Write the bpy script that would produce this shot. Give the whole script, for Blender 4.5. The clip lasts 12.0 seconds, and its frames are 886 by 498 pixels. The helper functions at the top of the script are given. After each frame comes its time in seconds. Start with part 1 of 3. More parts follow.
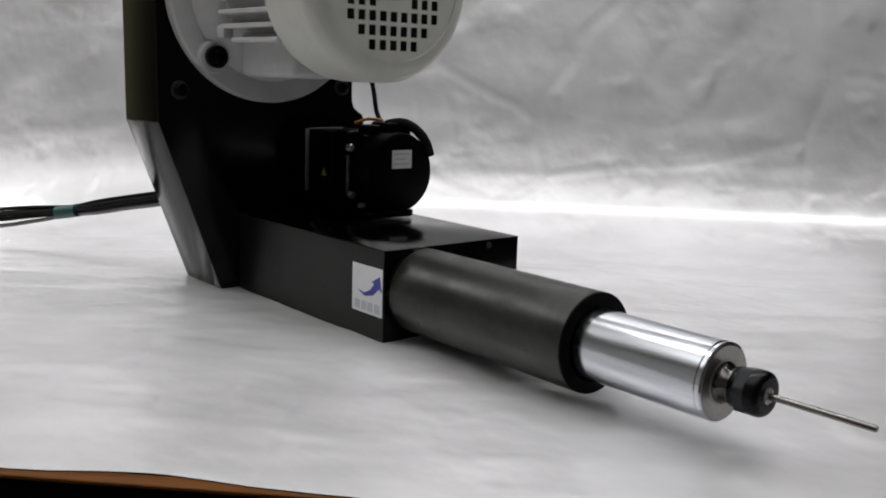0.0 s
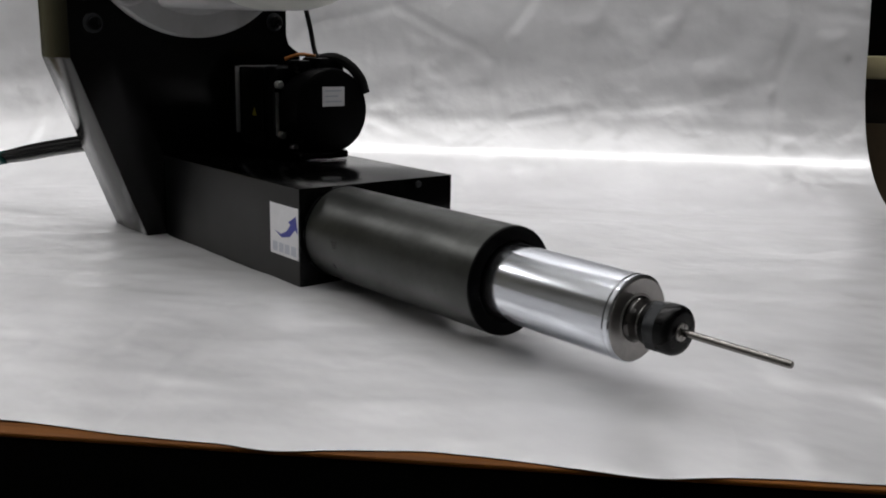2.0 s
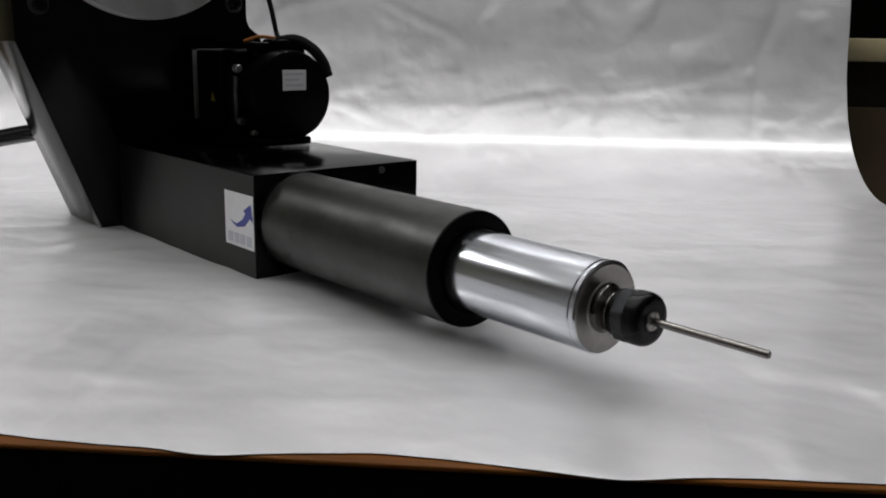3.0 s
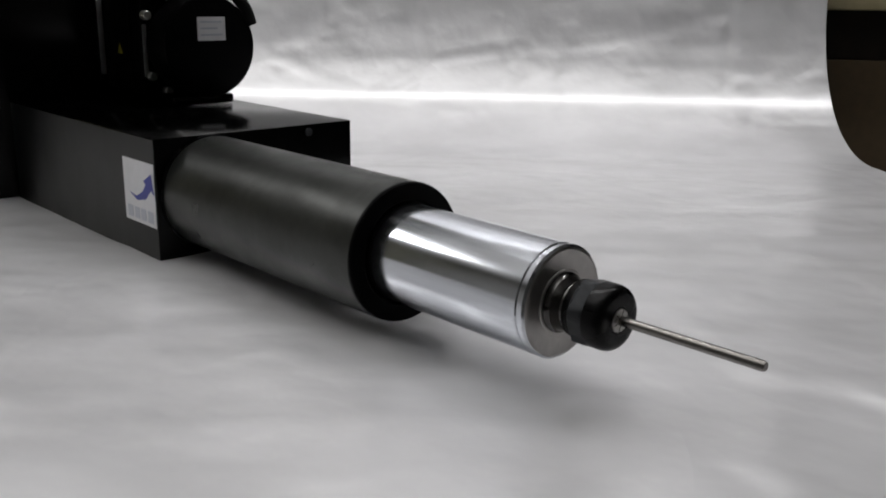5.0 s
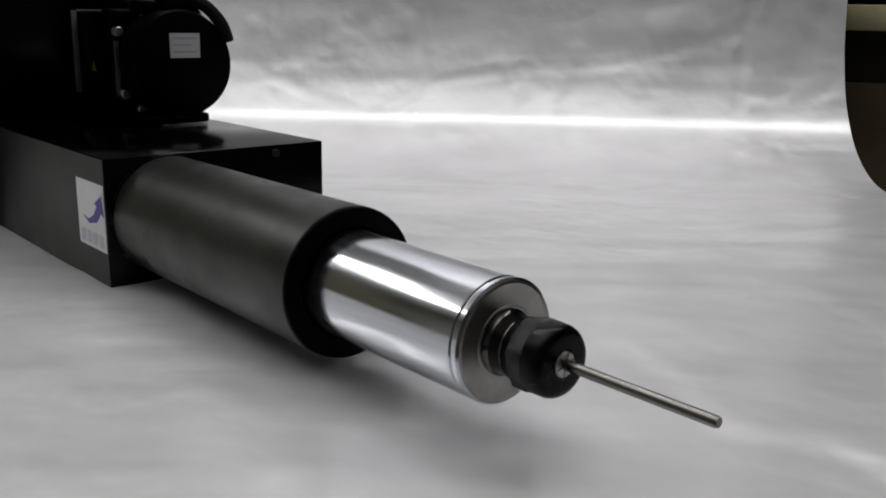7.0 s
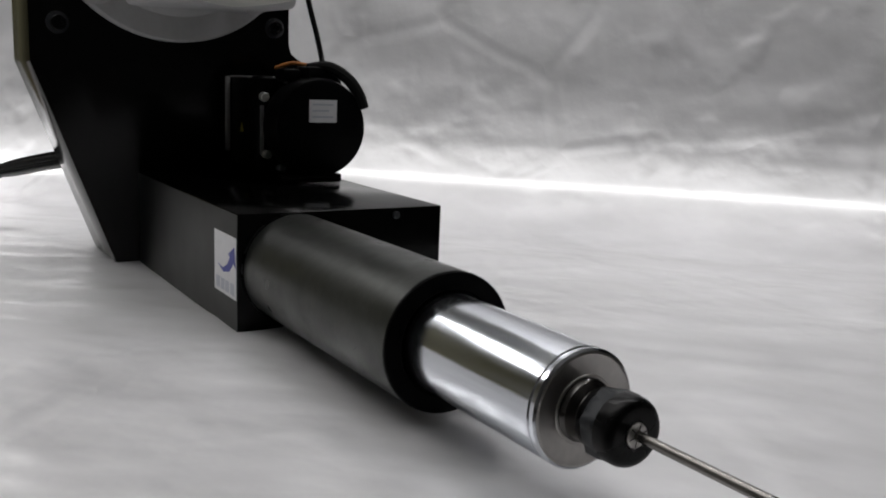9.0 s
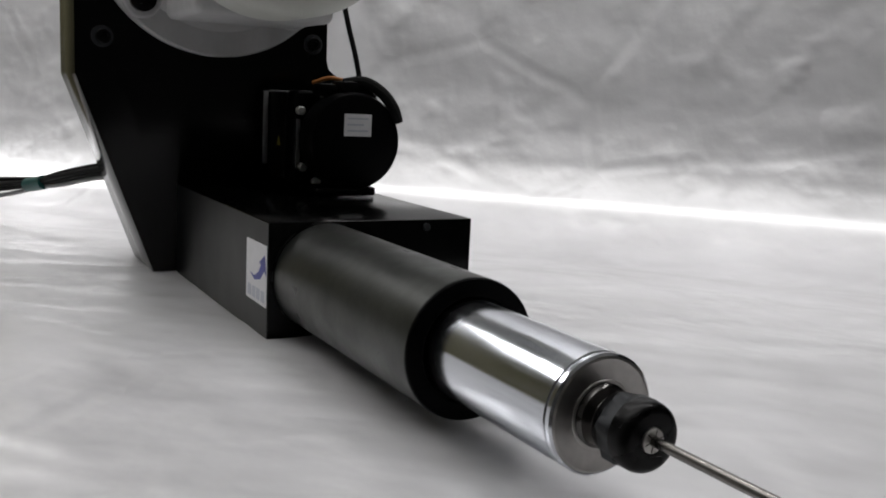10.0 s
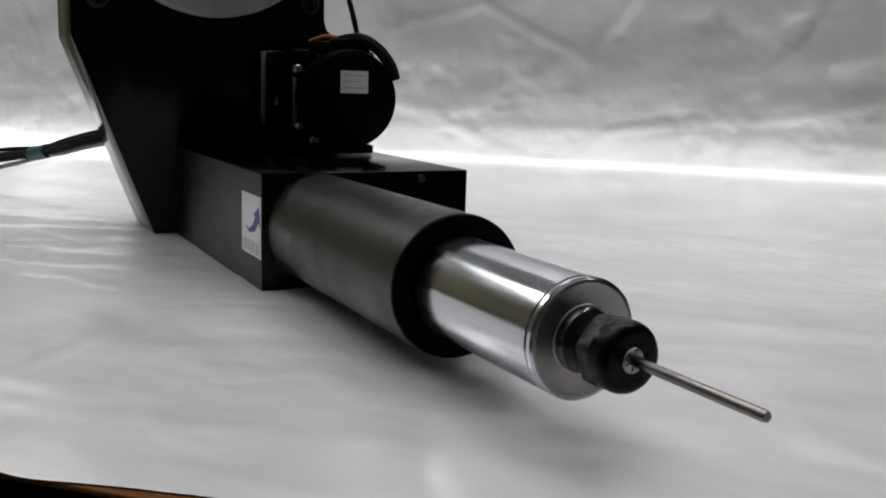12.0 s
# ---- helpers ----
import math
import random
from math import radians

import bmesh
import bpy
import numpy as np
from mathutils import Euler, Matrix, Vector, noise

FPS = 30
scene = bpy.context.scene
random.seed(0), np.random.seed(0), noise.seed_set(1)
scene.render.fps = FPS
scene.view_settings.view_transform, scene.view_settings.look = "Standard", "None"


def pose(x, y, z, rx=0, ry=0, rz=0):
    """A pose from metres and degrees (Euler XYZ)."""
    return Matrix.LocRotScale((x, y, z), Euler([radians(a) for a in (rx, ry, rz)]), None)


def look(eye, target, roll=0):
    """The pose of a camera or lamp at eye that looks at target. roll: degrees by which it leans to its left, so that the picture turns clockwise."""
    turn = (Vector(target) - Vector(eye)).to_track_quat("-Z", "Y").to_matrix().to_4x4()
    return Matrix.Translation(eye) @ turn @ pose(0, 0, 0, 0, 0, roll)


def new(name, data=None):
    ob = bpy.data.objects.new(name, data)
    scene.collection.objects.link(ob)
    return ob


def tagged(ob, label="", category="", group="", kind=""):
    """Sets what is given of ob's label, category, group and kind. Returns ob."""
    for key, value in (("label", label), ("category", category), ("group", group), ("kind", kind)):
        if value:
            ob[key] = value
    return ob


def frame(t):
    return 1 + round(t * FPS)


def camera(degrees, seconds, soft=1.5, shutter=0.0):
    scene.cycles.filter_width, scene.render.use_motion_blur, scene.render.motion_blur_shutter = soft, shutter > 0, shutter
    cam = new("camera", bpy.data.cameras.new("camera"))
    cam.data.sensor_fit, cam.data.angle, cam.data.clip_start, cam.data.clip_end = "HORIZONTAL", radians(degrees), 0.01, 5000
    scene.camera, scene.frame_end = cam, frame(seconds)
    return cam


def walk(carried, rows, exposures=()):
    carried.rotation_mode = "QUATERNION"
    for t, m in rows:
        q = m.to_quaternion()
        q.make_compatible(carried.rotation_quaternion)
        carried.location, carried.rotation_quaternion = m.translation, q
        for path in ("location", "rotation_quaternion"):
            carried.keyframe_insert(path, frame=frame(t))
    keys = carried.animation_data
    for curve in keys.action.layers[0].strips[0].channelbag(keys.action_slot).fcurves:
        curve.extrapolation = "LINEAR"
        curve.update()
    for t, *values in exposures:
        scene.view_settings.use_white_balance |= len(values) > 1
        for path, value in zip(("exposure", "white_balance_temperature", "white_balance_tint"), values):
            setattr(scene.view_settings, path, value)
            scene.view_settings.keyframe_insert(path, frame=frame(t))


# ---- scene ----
cam = camera(50.4, 12.0, soft=1.9)
PATH = [
    (0, (0.9154, -0.6800, 0.3330), (-0.5125, 0.5261, -0.0085), 1.83),
    (0.5, (0.9322, -0.6669, 0.3300), (-0.5020, 0.5261, -0.0303), 2.21),
    (1, (0.9404, -0.6320, 0.3059), (-0.5015, 0.5476, -0.0673), 1.64),
    (1.5, (0.9381, -0.5917, 0.2943), (-0.4891, 0.5950, -0.1118), 1.22),
    (2, (0.9301, -0.5594, 0.2908), (-0.4938, 0.6293, -0.1206), 1.28),
    (2.5, (0.9168, -0.5292, 0.2778), (-0.4962, 0.6713, -0.1371), 1.53),
    (3, (0.9072, -0.5073, 0.2735), (-0.4965, 0.7012, -0.1496), 0.89),
    (5, (0.8195, -0.3921, 0.2577), (-0.5229, 0.8544, -0.2463), 0.87),
    (5.5, (0.8133, -0.3572, 0.2583), (-0.5233, 0.9012, -0.2316), 0.88),
    (6, (0.8101, -0.3378, 0.2492), (-0.5426, 0.9082, -0.2277), 0.60),
    (6.5, (0.8106, -0.3169, 0.2461), (-0.5606, 0.9154, -0.2131), 0.73),
    (8.5, (0.8539, -0.3006, 0.2590), (-0.6755, 0.7434, -0.1665), 1.53),
    (9, (0.8622, -0.3051, 0.2605), (-0.7220, 0.6845, -0.0868), 2.33),
    (9.5, (0.8686, -0.2996, 0.2547), (-0.7576, 0.6326, -0.0560), 2.74),
    (10, (0.8748, -0.2955, 0.2476), (-0.7616, 0.6221, -0.0522), 2.85),
    (10.5, (0.8832, -0.2878, 0.2345), (-0.7646, 0.6109, -0.0603), 2.67),
    (11, (0.8867, -0.2807, 0.2276), (-0.7695, 0.6015, -0.0699), 2.04),
    (11.5, (0.8863, -0.2772, 0.2182), (-0.7688, 0.6040, -0.0884), 1.61),
    (12, (0.8883, -0.2747, 0.2131), (-0.7601, 0.6098, -0.1187), 1.81),
]
walk(cam, [(t, look(eye, target, roll)) for t, eye, target, roll in PATH],
     exposures=[(0, 0.10), (1, 0.02), (2.5, -0.04), (5, -0.19), (6.5, -0.24), (8.5, -0.19), (10, -0.07), (12, -0.12)])

# ---- world, lamps ----
world = bpy.data.worlds.new("world")
scene.world = world
world.use_nodes = True
world.node_tree.nodes["Background"].inputs[0].default_value = (0.5, 0.52, 0.55, 1)
world.node_tree.nodes["Background"].inputs[1].default_value = 0.02
S2 = math.sqrt(0.5)


def un(u, n, z):
    """A place from the distance along the backdrop, towards the backdrop, and up."""
    return ((u - n) * S2, (u + n) * S2, z)


def area_lamp(name, at, sx, sy, watts, turn, tone=(1.0, 0.985, 0.985)):
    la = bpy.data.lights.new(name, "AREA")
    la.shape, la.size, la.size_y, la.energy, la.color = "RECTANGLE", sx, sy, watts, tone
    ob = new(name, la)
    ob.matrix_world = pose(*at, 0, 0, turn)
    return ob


area_lamp("ceiling_tube_lamp", un(0.55, 0.64, 2.40), 3.4, 0.11, 31, 45)
area_lamp("ceiling_panel_lamp", (-2.85, -1.25, 2.40), 0.45, 1.7, 42, 0)
# added fill without a fixture: shines up so the ceiling bounces soft light
bounce_fill = area_lamp("added_bounce_fill", (0, 0, 2.0), 3.4, 0.5, 76, 45)
bounce_fill.matrix_world = pose(*un(-0.9, -0.50, 2.0), 180, 0, 45)


# ---- materials ----
def material(name, base, rough, metal=0.0, grain=0.0, grain_size=40.0, blotch=0.0, blotch_size=6.0,
             bump=0.0, bump_size=60.0, coat=0.0, rough_var=0.0, stretch=(1, 1, 1), turn=0.0, bump_detail=3.0):
    m = bpy.data.materials.new(name)
    m.use_nodes = True
    nt = m.node_tree
    p = nt.nodes["Principled BSDF"]
    p.inputs["Roughness"].default_value, p.inputs["Metallic"].default_value = rough, metal
    p.inputs["Coat Weight"].default_value = coat
    p.inputs["Coat Roughness"].default_value = 0.08
    p.inputs["Base Color"].default_value = (*base, 1)
    tc = nt.nodes.new("ShaderNodeTexCoord")
    mp = nt.nodes.new("ShaderNodeMapping")
    mp.inputs["Scale"].default_value = stretch
    if turn:
        mp.vector_type = "TEXTURE"
        mp.inputs["Rotation"].default_value = (0, 0, radians(turn))
        mp.inputs["Scale"].default_value = [1 / k for k in stretch]
    nt.links.new(tc.outputs["Object"], mp.inputs[0])

    def noise_node(size, detail=4.0):
        n = nt.nodes.new("ShaderNodeTexNoise")
        n.inputs["Scale"].default_value, n.inputs["Detail"].default_value = size, detail
        nt.links.new(mp.outputs[0], n.inputs["Vector"])
        return n

    def mapped(src, lo, hi):
        r = nt.nodes.new("ShaderNodeMapRange")
        r.inputs[1].default_value, r.inputs[2].default_value = 0.3, 0.7
        r.inputs[3].default_value, r.inputs[4].default_value = lo, hi
        nt.links.new(src, r.inputs[0])
        return r.outputs[0]

    factor = None
    for amount, size in ((grain, grain_size), (blotch, blotch_size)):
        if amount:
            v = mapped(noise_node(size).outputs[0], 1 - amount, 1 + amount)
            if factor is None:
                factor = v
            else:
                mu = nt.nodes.new("ShaderNodeMath")
                mu.operation = "MULTIPLY"
                nt.links.new(factor, mu.inputs[0])
                nt.links.new(v, mu.inputs[1])
                factor = mu.outputs[0]
    if factor is not None:
        mx = nt.nodes.new("ShaderNodeVectorMath")
        mx.operation = "SCALE"
        mx.inputs[0].default_value = base
        nt.links.new(factor, mx.inputs["Scale"])
        nt.links.new(mx.outputs[0], p.inputs["Base Color"])
    if rough_var:
        nt.links.new(mapped(noise_node(blotch_size * 1.7).outputs[0], rough - rough_var, rough + rough_var), p.inputs["Roughness"])
    if bump:
        b = nt.nodes.new("ShaderNodeBump")
        b.inputs["Strength"].default_value, b.inputs["Distance"].default_value = 1.0, bump
        nt.links.new(noise_node(bump_size, bump_detail).outputs[0], b.inputs["Height"])
        nt.links.new(b.outputs[0], p.inputs["Normal"])
    return m


FOIL = material("silver_foil_fabric", (0.68, 0.68, 0.695), 0.44, 0.24, 0.065, 9.0, 0.085, 3.0, 0.0048, 4.2, coat=0.55, rough_var=0.06, bump_detail=2.6, stretch=(1, 1.6, 1.4), turn=45)
FOIL.node_tree.nodes["Principled BSDF"].inputs["Coat Roughness"].default_value = 0.18
FOIL.node_tree.nodes["Principled BSDF"].inputs["Coat IOR"].default_value = 2.0


def crumple(m):
    """Scattered small dents and long faint folds on top of the broad waves of a foil."""
    nt = m.node_tree
    p = nt.nodes["Principled BSDF"]
    tc = next(n for n in nt.nodes if n.bl_idname == "ShaderNodeTexCoord").outputs["Object"]

    def ranged(src, lo, hi):
        r = nt.nodes.new("ShaderNodeMapRange")
        r.interpolation_type = "SMOOTHSTEP"
        r.inputs[1].default_value, r.inputs[2].default_value = lo, hi
        nt.links.new(src, r.inputs[0])
        return r.outputs[0]

    def noise_of(size, detail):
        n = nt.nodes.new("ShaderNodeTexNoise")
        n.inputs["Scale"].default_value, n.inputs["Detail"].default_value = size, detail
        nt.links.new(tc, n.inputs["Vector"])
        return n

    def pressed(height, depth):
        b = nt.nodes.new("ShaderNodeBump")
        b.inputs["Strength"].default_value, b.inputs["Distance"].default_value = 1.0, depth
        nt.links.new(height, b.inputs["Height"])
        nt.links.new(p.inputs["Normal"].links[0].from_socket, b.inputs["Normal"])
        nt.links.new(b.outputs[0], p.inputs["Normal"])

    pressed(noise_of(8.0, 2.4).outputs[0], 0.0075)
    pressed(ranged(noise_of(11.0, 1.8).outputs[0], 0.47, 0.78), 0.0036)
    pressed(noise_of(34.0, 2.0).outputs[0], 0.0009)
    bend = nt.nodes.new("ShaderNodeVectorMath")
    bend.operation = "MULTIPLY_ADD"
    bend.inputs[1].default_value = (0.10, 0.10, 0.10)
    nt.links.new(noise_of(3.0, 1.0).outputs["Color"], bend.inputs[0])
    nt.links.new(tc, bend.inputs[2])
    cells = nt.nodes.new("ShaderNodeTexVoronoi")
    cells.feature = "DISTANCE_TO_EDGE"
    cells.inputs["Scale"].default_value = 2.6
    nt.links.new(bend.outputs[0], cells.inputs["Vector"])
    pressed(ranged(cells.outputs["Distance"], 0.0, 0.05), 0.0013)


crumple(FOIL)
GLOSS_BLACK = material("gloss_black_paint", (0.0014, 0.0015, 0.0015), 0.16, 0, 0.1, 60, 0.15, 5, 0.00008, 240, rough_var=0.04)
SATIN_BLACK = material("satin_black_paint", (0.0016, 0.0019, 0.0021), 0.38, 0, 0.1, 60, 0.15, 6, 0.00008, 240, rough_var=0.05)
BLACK_PLASTIC = material("black_plastic", (0.0016, 0.0016, 0.0019), 0.40, 0, 0.1, 90, 0.1, 9, 0.0001, 400)
BLACK_RUBBER = material("black_rubber", (0.012, 0.012, 0.012), 0.6, 0, 0.1, 80, 0.2, 12)
TUBE_COAT = material("dark_grey_satin_steel", (0.034, 0.036, 0.033), 0.36, 0.5, 0.12, 120, 0.22, 14, 0.00010, 420, rough_var=0.10)
CHROME = material("ground_chrome_steel", (0.66, 0.685, 0.73), 0.17, 1.0, 0.05, 60, 0.05, 14, rough_var=0.05, stretch=(0.4, 6, 6))
DARK_CHROME = material("dark_polished_steel", (0.095, 0.092, 0.090), 0.14, 1.0, 0.04, 160, 0.08, 20, rough_var=0.03)
STEEL = material("turned_grey_steel", (0.43, 0.415, 0.40), 0.40, 1.0, 0.05, 160, 0.08, 20, rough_var=0.05)
BLACK_OXIDE = material("black_oxide_steel", (0.0020, 0.0020, 0.0022), 0.28, 0.0, 0.15, 150, 0.15, 20, 0.0001, 300, rough_var=0.06)
OXIDE_FLAT = material("charcoal_oxide_steel", (0.030, 0.032, 0.035), 0.40, 0.2, 0.15, 150, 0.15, 20)
CARBIDE = material("drill_steel", (0.20, 0.19, 0.18), 0.26, 1.0, 0.06, 200, 0.08, 30)
CAST_GREY = material("light_grey_motor_paint", (0.50, 0.50, 0.505), 0.5, 0.0, 0.05, 60, 0.06, 8, 0.0003, 160, rough_var=0.06)
COVER_GREY = material("cream_grey_motor_paint", (0.64, 0.65, 0.605), 0.42, 0.0, 0.03, 60, 0.04, 8, 0.0001, 200)
# near-black painted as the shade inside the grille and the collet slots
HOLE_SHADE = material("painted_hole_shade", (0.006, 0.006, 0.006), 0.8)
SATIN_GREY = material("satin_grey_steel", (0.30, 0.30, 0.30), 0.42, 0.4, 0.1, 120, 0.1, 15)
ZINC = material("zinc_bolt", (0.72, 0.72, 0.70), 0.45, 1.0, 0.1, 200, 0.1, 60)
WHITE_LABEL = material("white_label", (0.72, 0.72, 0.74), 0.4, 0, 0.03, 100, 0.03, 20)
GREY_PRINT = material("grey_print", (0.50, 0.52, 0.58), 0.45)
BLUE_PRINT = material("blue_print", (0.035, 0.045, 0.30), 0.4)
YELLOW_PRINT = material("yellow_print", (0.26, 0.23, 0.02), 0.45)
ORANGE_WIRE = material("orange_wire", (0.45, 0.16, 0.03), 0.5)
TEAL_TAPE = material("teal_tape", (0.004, 0.060, 0.054), 0.45)
GREY_CABLE = material("grey_cable", (0.20, 0.20, 0.20), 0.45, 0, 0.1, 60)
WOOD = material("brown_wood", (0.15, 0.052, 0.007), 0.62, 0, 0.25, 9, 0.2, 3, 0.0004, 60, rough_var=0.08, stretch=(1, 14, 14))
NEAR_BLACK = material("near_black_matte", (0.0016, 0.0014, 0.0012), 0.9, 0, 0.2, 30, 0.2, 4)
# bench brown darkened: the shade beneath the top board is in this colour
RAIL_SHADE = material("rail_shade_brown", (0.016, 0.010, 0.005), 0.8, 0, 0.2, 30, 0.2, 4)
CREAM_BOARD = material("cream_board", (0.42, 0.37, 0.22), 0.5, 0, 0.06, 40, 0.1, 5)
BROWN_BOARD = material("brown_cardboard", (0.078, 0.052, 0.026), 0.75, 0, 0.08, 60, 0.12, 3, 0.0005, 90)
OLIVE_WALL = material("olive_beige_wall", (0.22, 0.205, 0.115), 0.8, 0, 0.05, 30, 0.08, 1.5)
# one wall grey in three tones: each side's light or dimness is in the colour
BOUNCE_WALL = material("bounce_wall", (0.55, 0.55, 0.54), 0.8, 0, 0.05, 30, 0.08, 1.2)
SHADED_WALL = material("shaded_wall", (0.22, 0.22, 0.215), 0.8, 0, 0.05, 30, 0.08, 1.2)
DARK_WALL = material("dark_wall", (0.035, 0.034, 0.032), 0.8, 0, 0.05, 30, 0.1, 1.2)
CONCRETE = material("workshop_floor", (0.07, 0.065, 0.058), 0.7, 0, 0.15, 20, 0.2, 1.5)
CEILING = material("ceiling_bounce", (0.75, 0.75, 0.74), 0.8, 0, 0.04, 20, 0.06, 1.0)

for m in (BLACK_OXIDE, OXIDE_FLAT, WOOD):
    m.node_tree.nodes["Principled BSDF"].inputs["Specular IOR Level"].default_value = 0.15
GLOSS_BLACK.node_tree.nodes["Principled BSDF"].inputs["Specular IOR Level"].default_value = 0.20
SATIN_BLACK.node_tree.nodes["Principled BSDF"].inputs["Specular IOR Level"].default_value = 0.28
for m in (BLACK_PLASTIC, BLACK_RUBBER, NEAR_BLACK):
    m.node_tree.nodes["Principled BSDF"].inputs["Specular IOR Level"].default_value = 0.06


# ---- mesh helpers ----
def finish(name, bm, mat, parent=None, label="", smooth=True):
    me = bpy.data.meshes.new(name)
    bmesh.ops.recalc_face_normals(bm, faces=bm.faces[:])
    bm.to_mesh(me)
    bm.free()
    for f in me.polygons:
        f.use_smooth = smooth
    if smooth:
        me.set_sharp_from_angle(angle=radians(32))
    me.materials.append(mat)
    ob = new(name, me)
    if parent is not None:
        ob.parent = parent
    if label:
        tagged(ob, label)
    return ob


def part(name, bm, material_, parent, label=""):
    return finish(name, bm, material_, parent, label)


def block(x0, x1, y0, y1, z0, z1, bevel=0.0, segments=2, bm=None):
    bm = bm or bmesh.new()
    own = bmesh.ops.create_cube(bm, size=1.0)["verts"]
    for v in own:
        v.co = Vector(((x0 + x1) / 2 + v.co.x * (x1 - x0), (y0 + y1) / 2 + v.co.y * (y1 - y0), (z0 + z1) / 2 + v.co.z * (z1 - z0)))
    if bevel:
        edges = list({e for v in own for e in v.link_edges})
        bmesh.ops.bevel(bm, geom=edges, offset=bevel, segments=segments, affect="EDGES", profile=0.5)
    return bm


def lathe(profile, y, z, steps=64, bm=None, cap0=True, cap1=True):
    """A turned body about an axis along x: profile rows of (x, radius)."""
    bm = bm or bmesh.new()
    rings = []
    for px, r in profile:
        rings.append([bm.verts.new((px, y + r * math.cos(2 * math.pi * k / steps), z + r * math.sin(2 * math.pi * k / steps))) for k in range(steps)])
    for a, b in zip(rings, rings[1:]):
        for k in range(steps):
            bm.faces.new((a[k], a[(k + 1) % steps], b[(k + 1) % steps], b[k]))
    if cap0:
        bm.faces.new(rings[0])
    if cap1:
        bm.faces.new(rings[-1])
    return bm


def prism(outline, x0, x1, bevel=0.0, flare=0.0):
    """An outline of (y, z) drawn out from x0 to x1."""
    bm = bmesh.new()
    a = [bm.verts.new((x0, y + (flare if y < -0.09 else flare * 0.6 if y < 0 else 0), z)) for y, z in outline]
    b = [bm.verts.new((x1, y, z)) for y, z in outline]
    n = len(outline)
    bm.faces.new(a)
    bm.faces.new(b[::-1])
    for k in range(n):
        bm.faces.new((a[k], b[k], b[(k + 1) % n], a[(k + 1) % n]))
    if bevel:
        bmesh.ops.bevel(bm, geom=bm.edges[:], offset=bevel, segments=2, affect="EDGES", profile=0.5)
    return bm


def smooth_line(points, per=10):
    out = []
    pts = [Vector(p) for p in points]
    for i in range(len(pts) - 1):
        p0, p1, p2, p3 = pts[max(i - 1, 0)], pts[i], pts[i + 1], pts[min(i + 2, len(pts) - 1)]
        for k in range(per):
            t = k / per
            out.append(0.5 * (2 * p1 + (p2 - p0) * t + (2 * p0 - 5 * p1 + 4 * p2 - p3) * t * t + (3 * p1 - p0 - 3 * p2 + p3) * t ** 3))
    return out + [pts[-1]]


def hose(points, r, sides=10):
    """A round cable along a smooth line."""
    bm = bmesh.new()
    line = smooth_line(points)
    rings = []
    for i, p in enumerate(line):
        d = (line[min(i + 1, len(line) - 1)] - line[max(i - 1, 0)]).normalized()
        a = d.cross(Vector((0, 0.3, 1))).normalized()
        b = d.cross(a)
        rings.append([bm.verts.new(p + r * (a * math.cos(2 * math.pi * k / sides) + b * math.sin(2 * math.pi * k / sides))) for k in range(sides)])
    for a, b in zip(rings, rings[1:]):
        for k in range(sides):
            bm.faces.new((a[k], a[(k + 1) % sides], b[(k + 1) % sides], b[k]))
    bm.faces.new(rings[0])
    bm.faces.new(rings[-1])
    return bm


def empty(name, label, category, at=(0, 0, 0), group=""):
    ob = new(name)
    ob.location = at
    return tagged(ob, label, category, group)


# ---- room ----
def slab(name, x0, x1, y0, y1, z0, z1, mat, label, category):
    return tagged(finish(name, block(x0, x1, y0, y1, z0, z1), mat, smooth=False), label, category, kind="structure")


TABLE_Z = -0.005
GROUND_Z = -0.80
slab("floor", -4.5, 4.5, -4.5, 4.5, GROUND_Z - 0.1, GROUND_Z, CONCRETE, "dark worn concrete workshop floor", "floor")
# unseen ceiling, kept pale to send the added fill back down
slab("ceiling", -4.6, 4.6, -4.6, 4.6, 2.9, 3.0, CEILING, "unseen pale ceiling added to bounce the fill light down", "ceiling")
slab("wall_north", -4.6, 4.6, 4.5, 4.6, GROUND_Z - 0.1, 2.9, DARK_WALL, "dark grey workshop wall with its dimness put into the colour", "wall")
slab("wall_west", -4.6, -4.5, -4.5, 4.5, GROUND_Z - 0.1, 2.9, OLIVE_WALL, "olive beige painted workshop wall", "wall")
slab("wall_east", 4.5, 4.6, -4.5, 4.5, GROUND_Z - 0.1, 2.9, SHADED_WALL, "unseen workshop wall, its grey darkened to reflect less light", "wall")
slab("wall_south", -4.6, 4.6, -4.6, -4.5, GROUND_Z - 0.1, 2.9, BOUNCE_WALL, "unseen workshop wall, its grey lightened to bounce fill light", "wall")

# ---- table and foil backdrop ----
FRONT_N, WALL_N, COVE_R = -0.430, 0.90, 0.27
U_LEFT, U_RIGHT, FLOOR_LEFT = -1.122, 0.914, -1.90


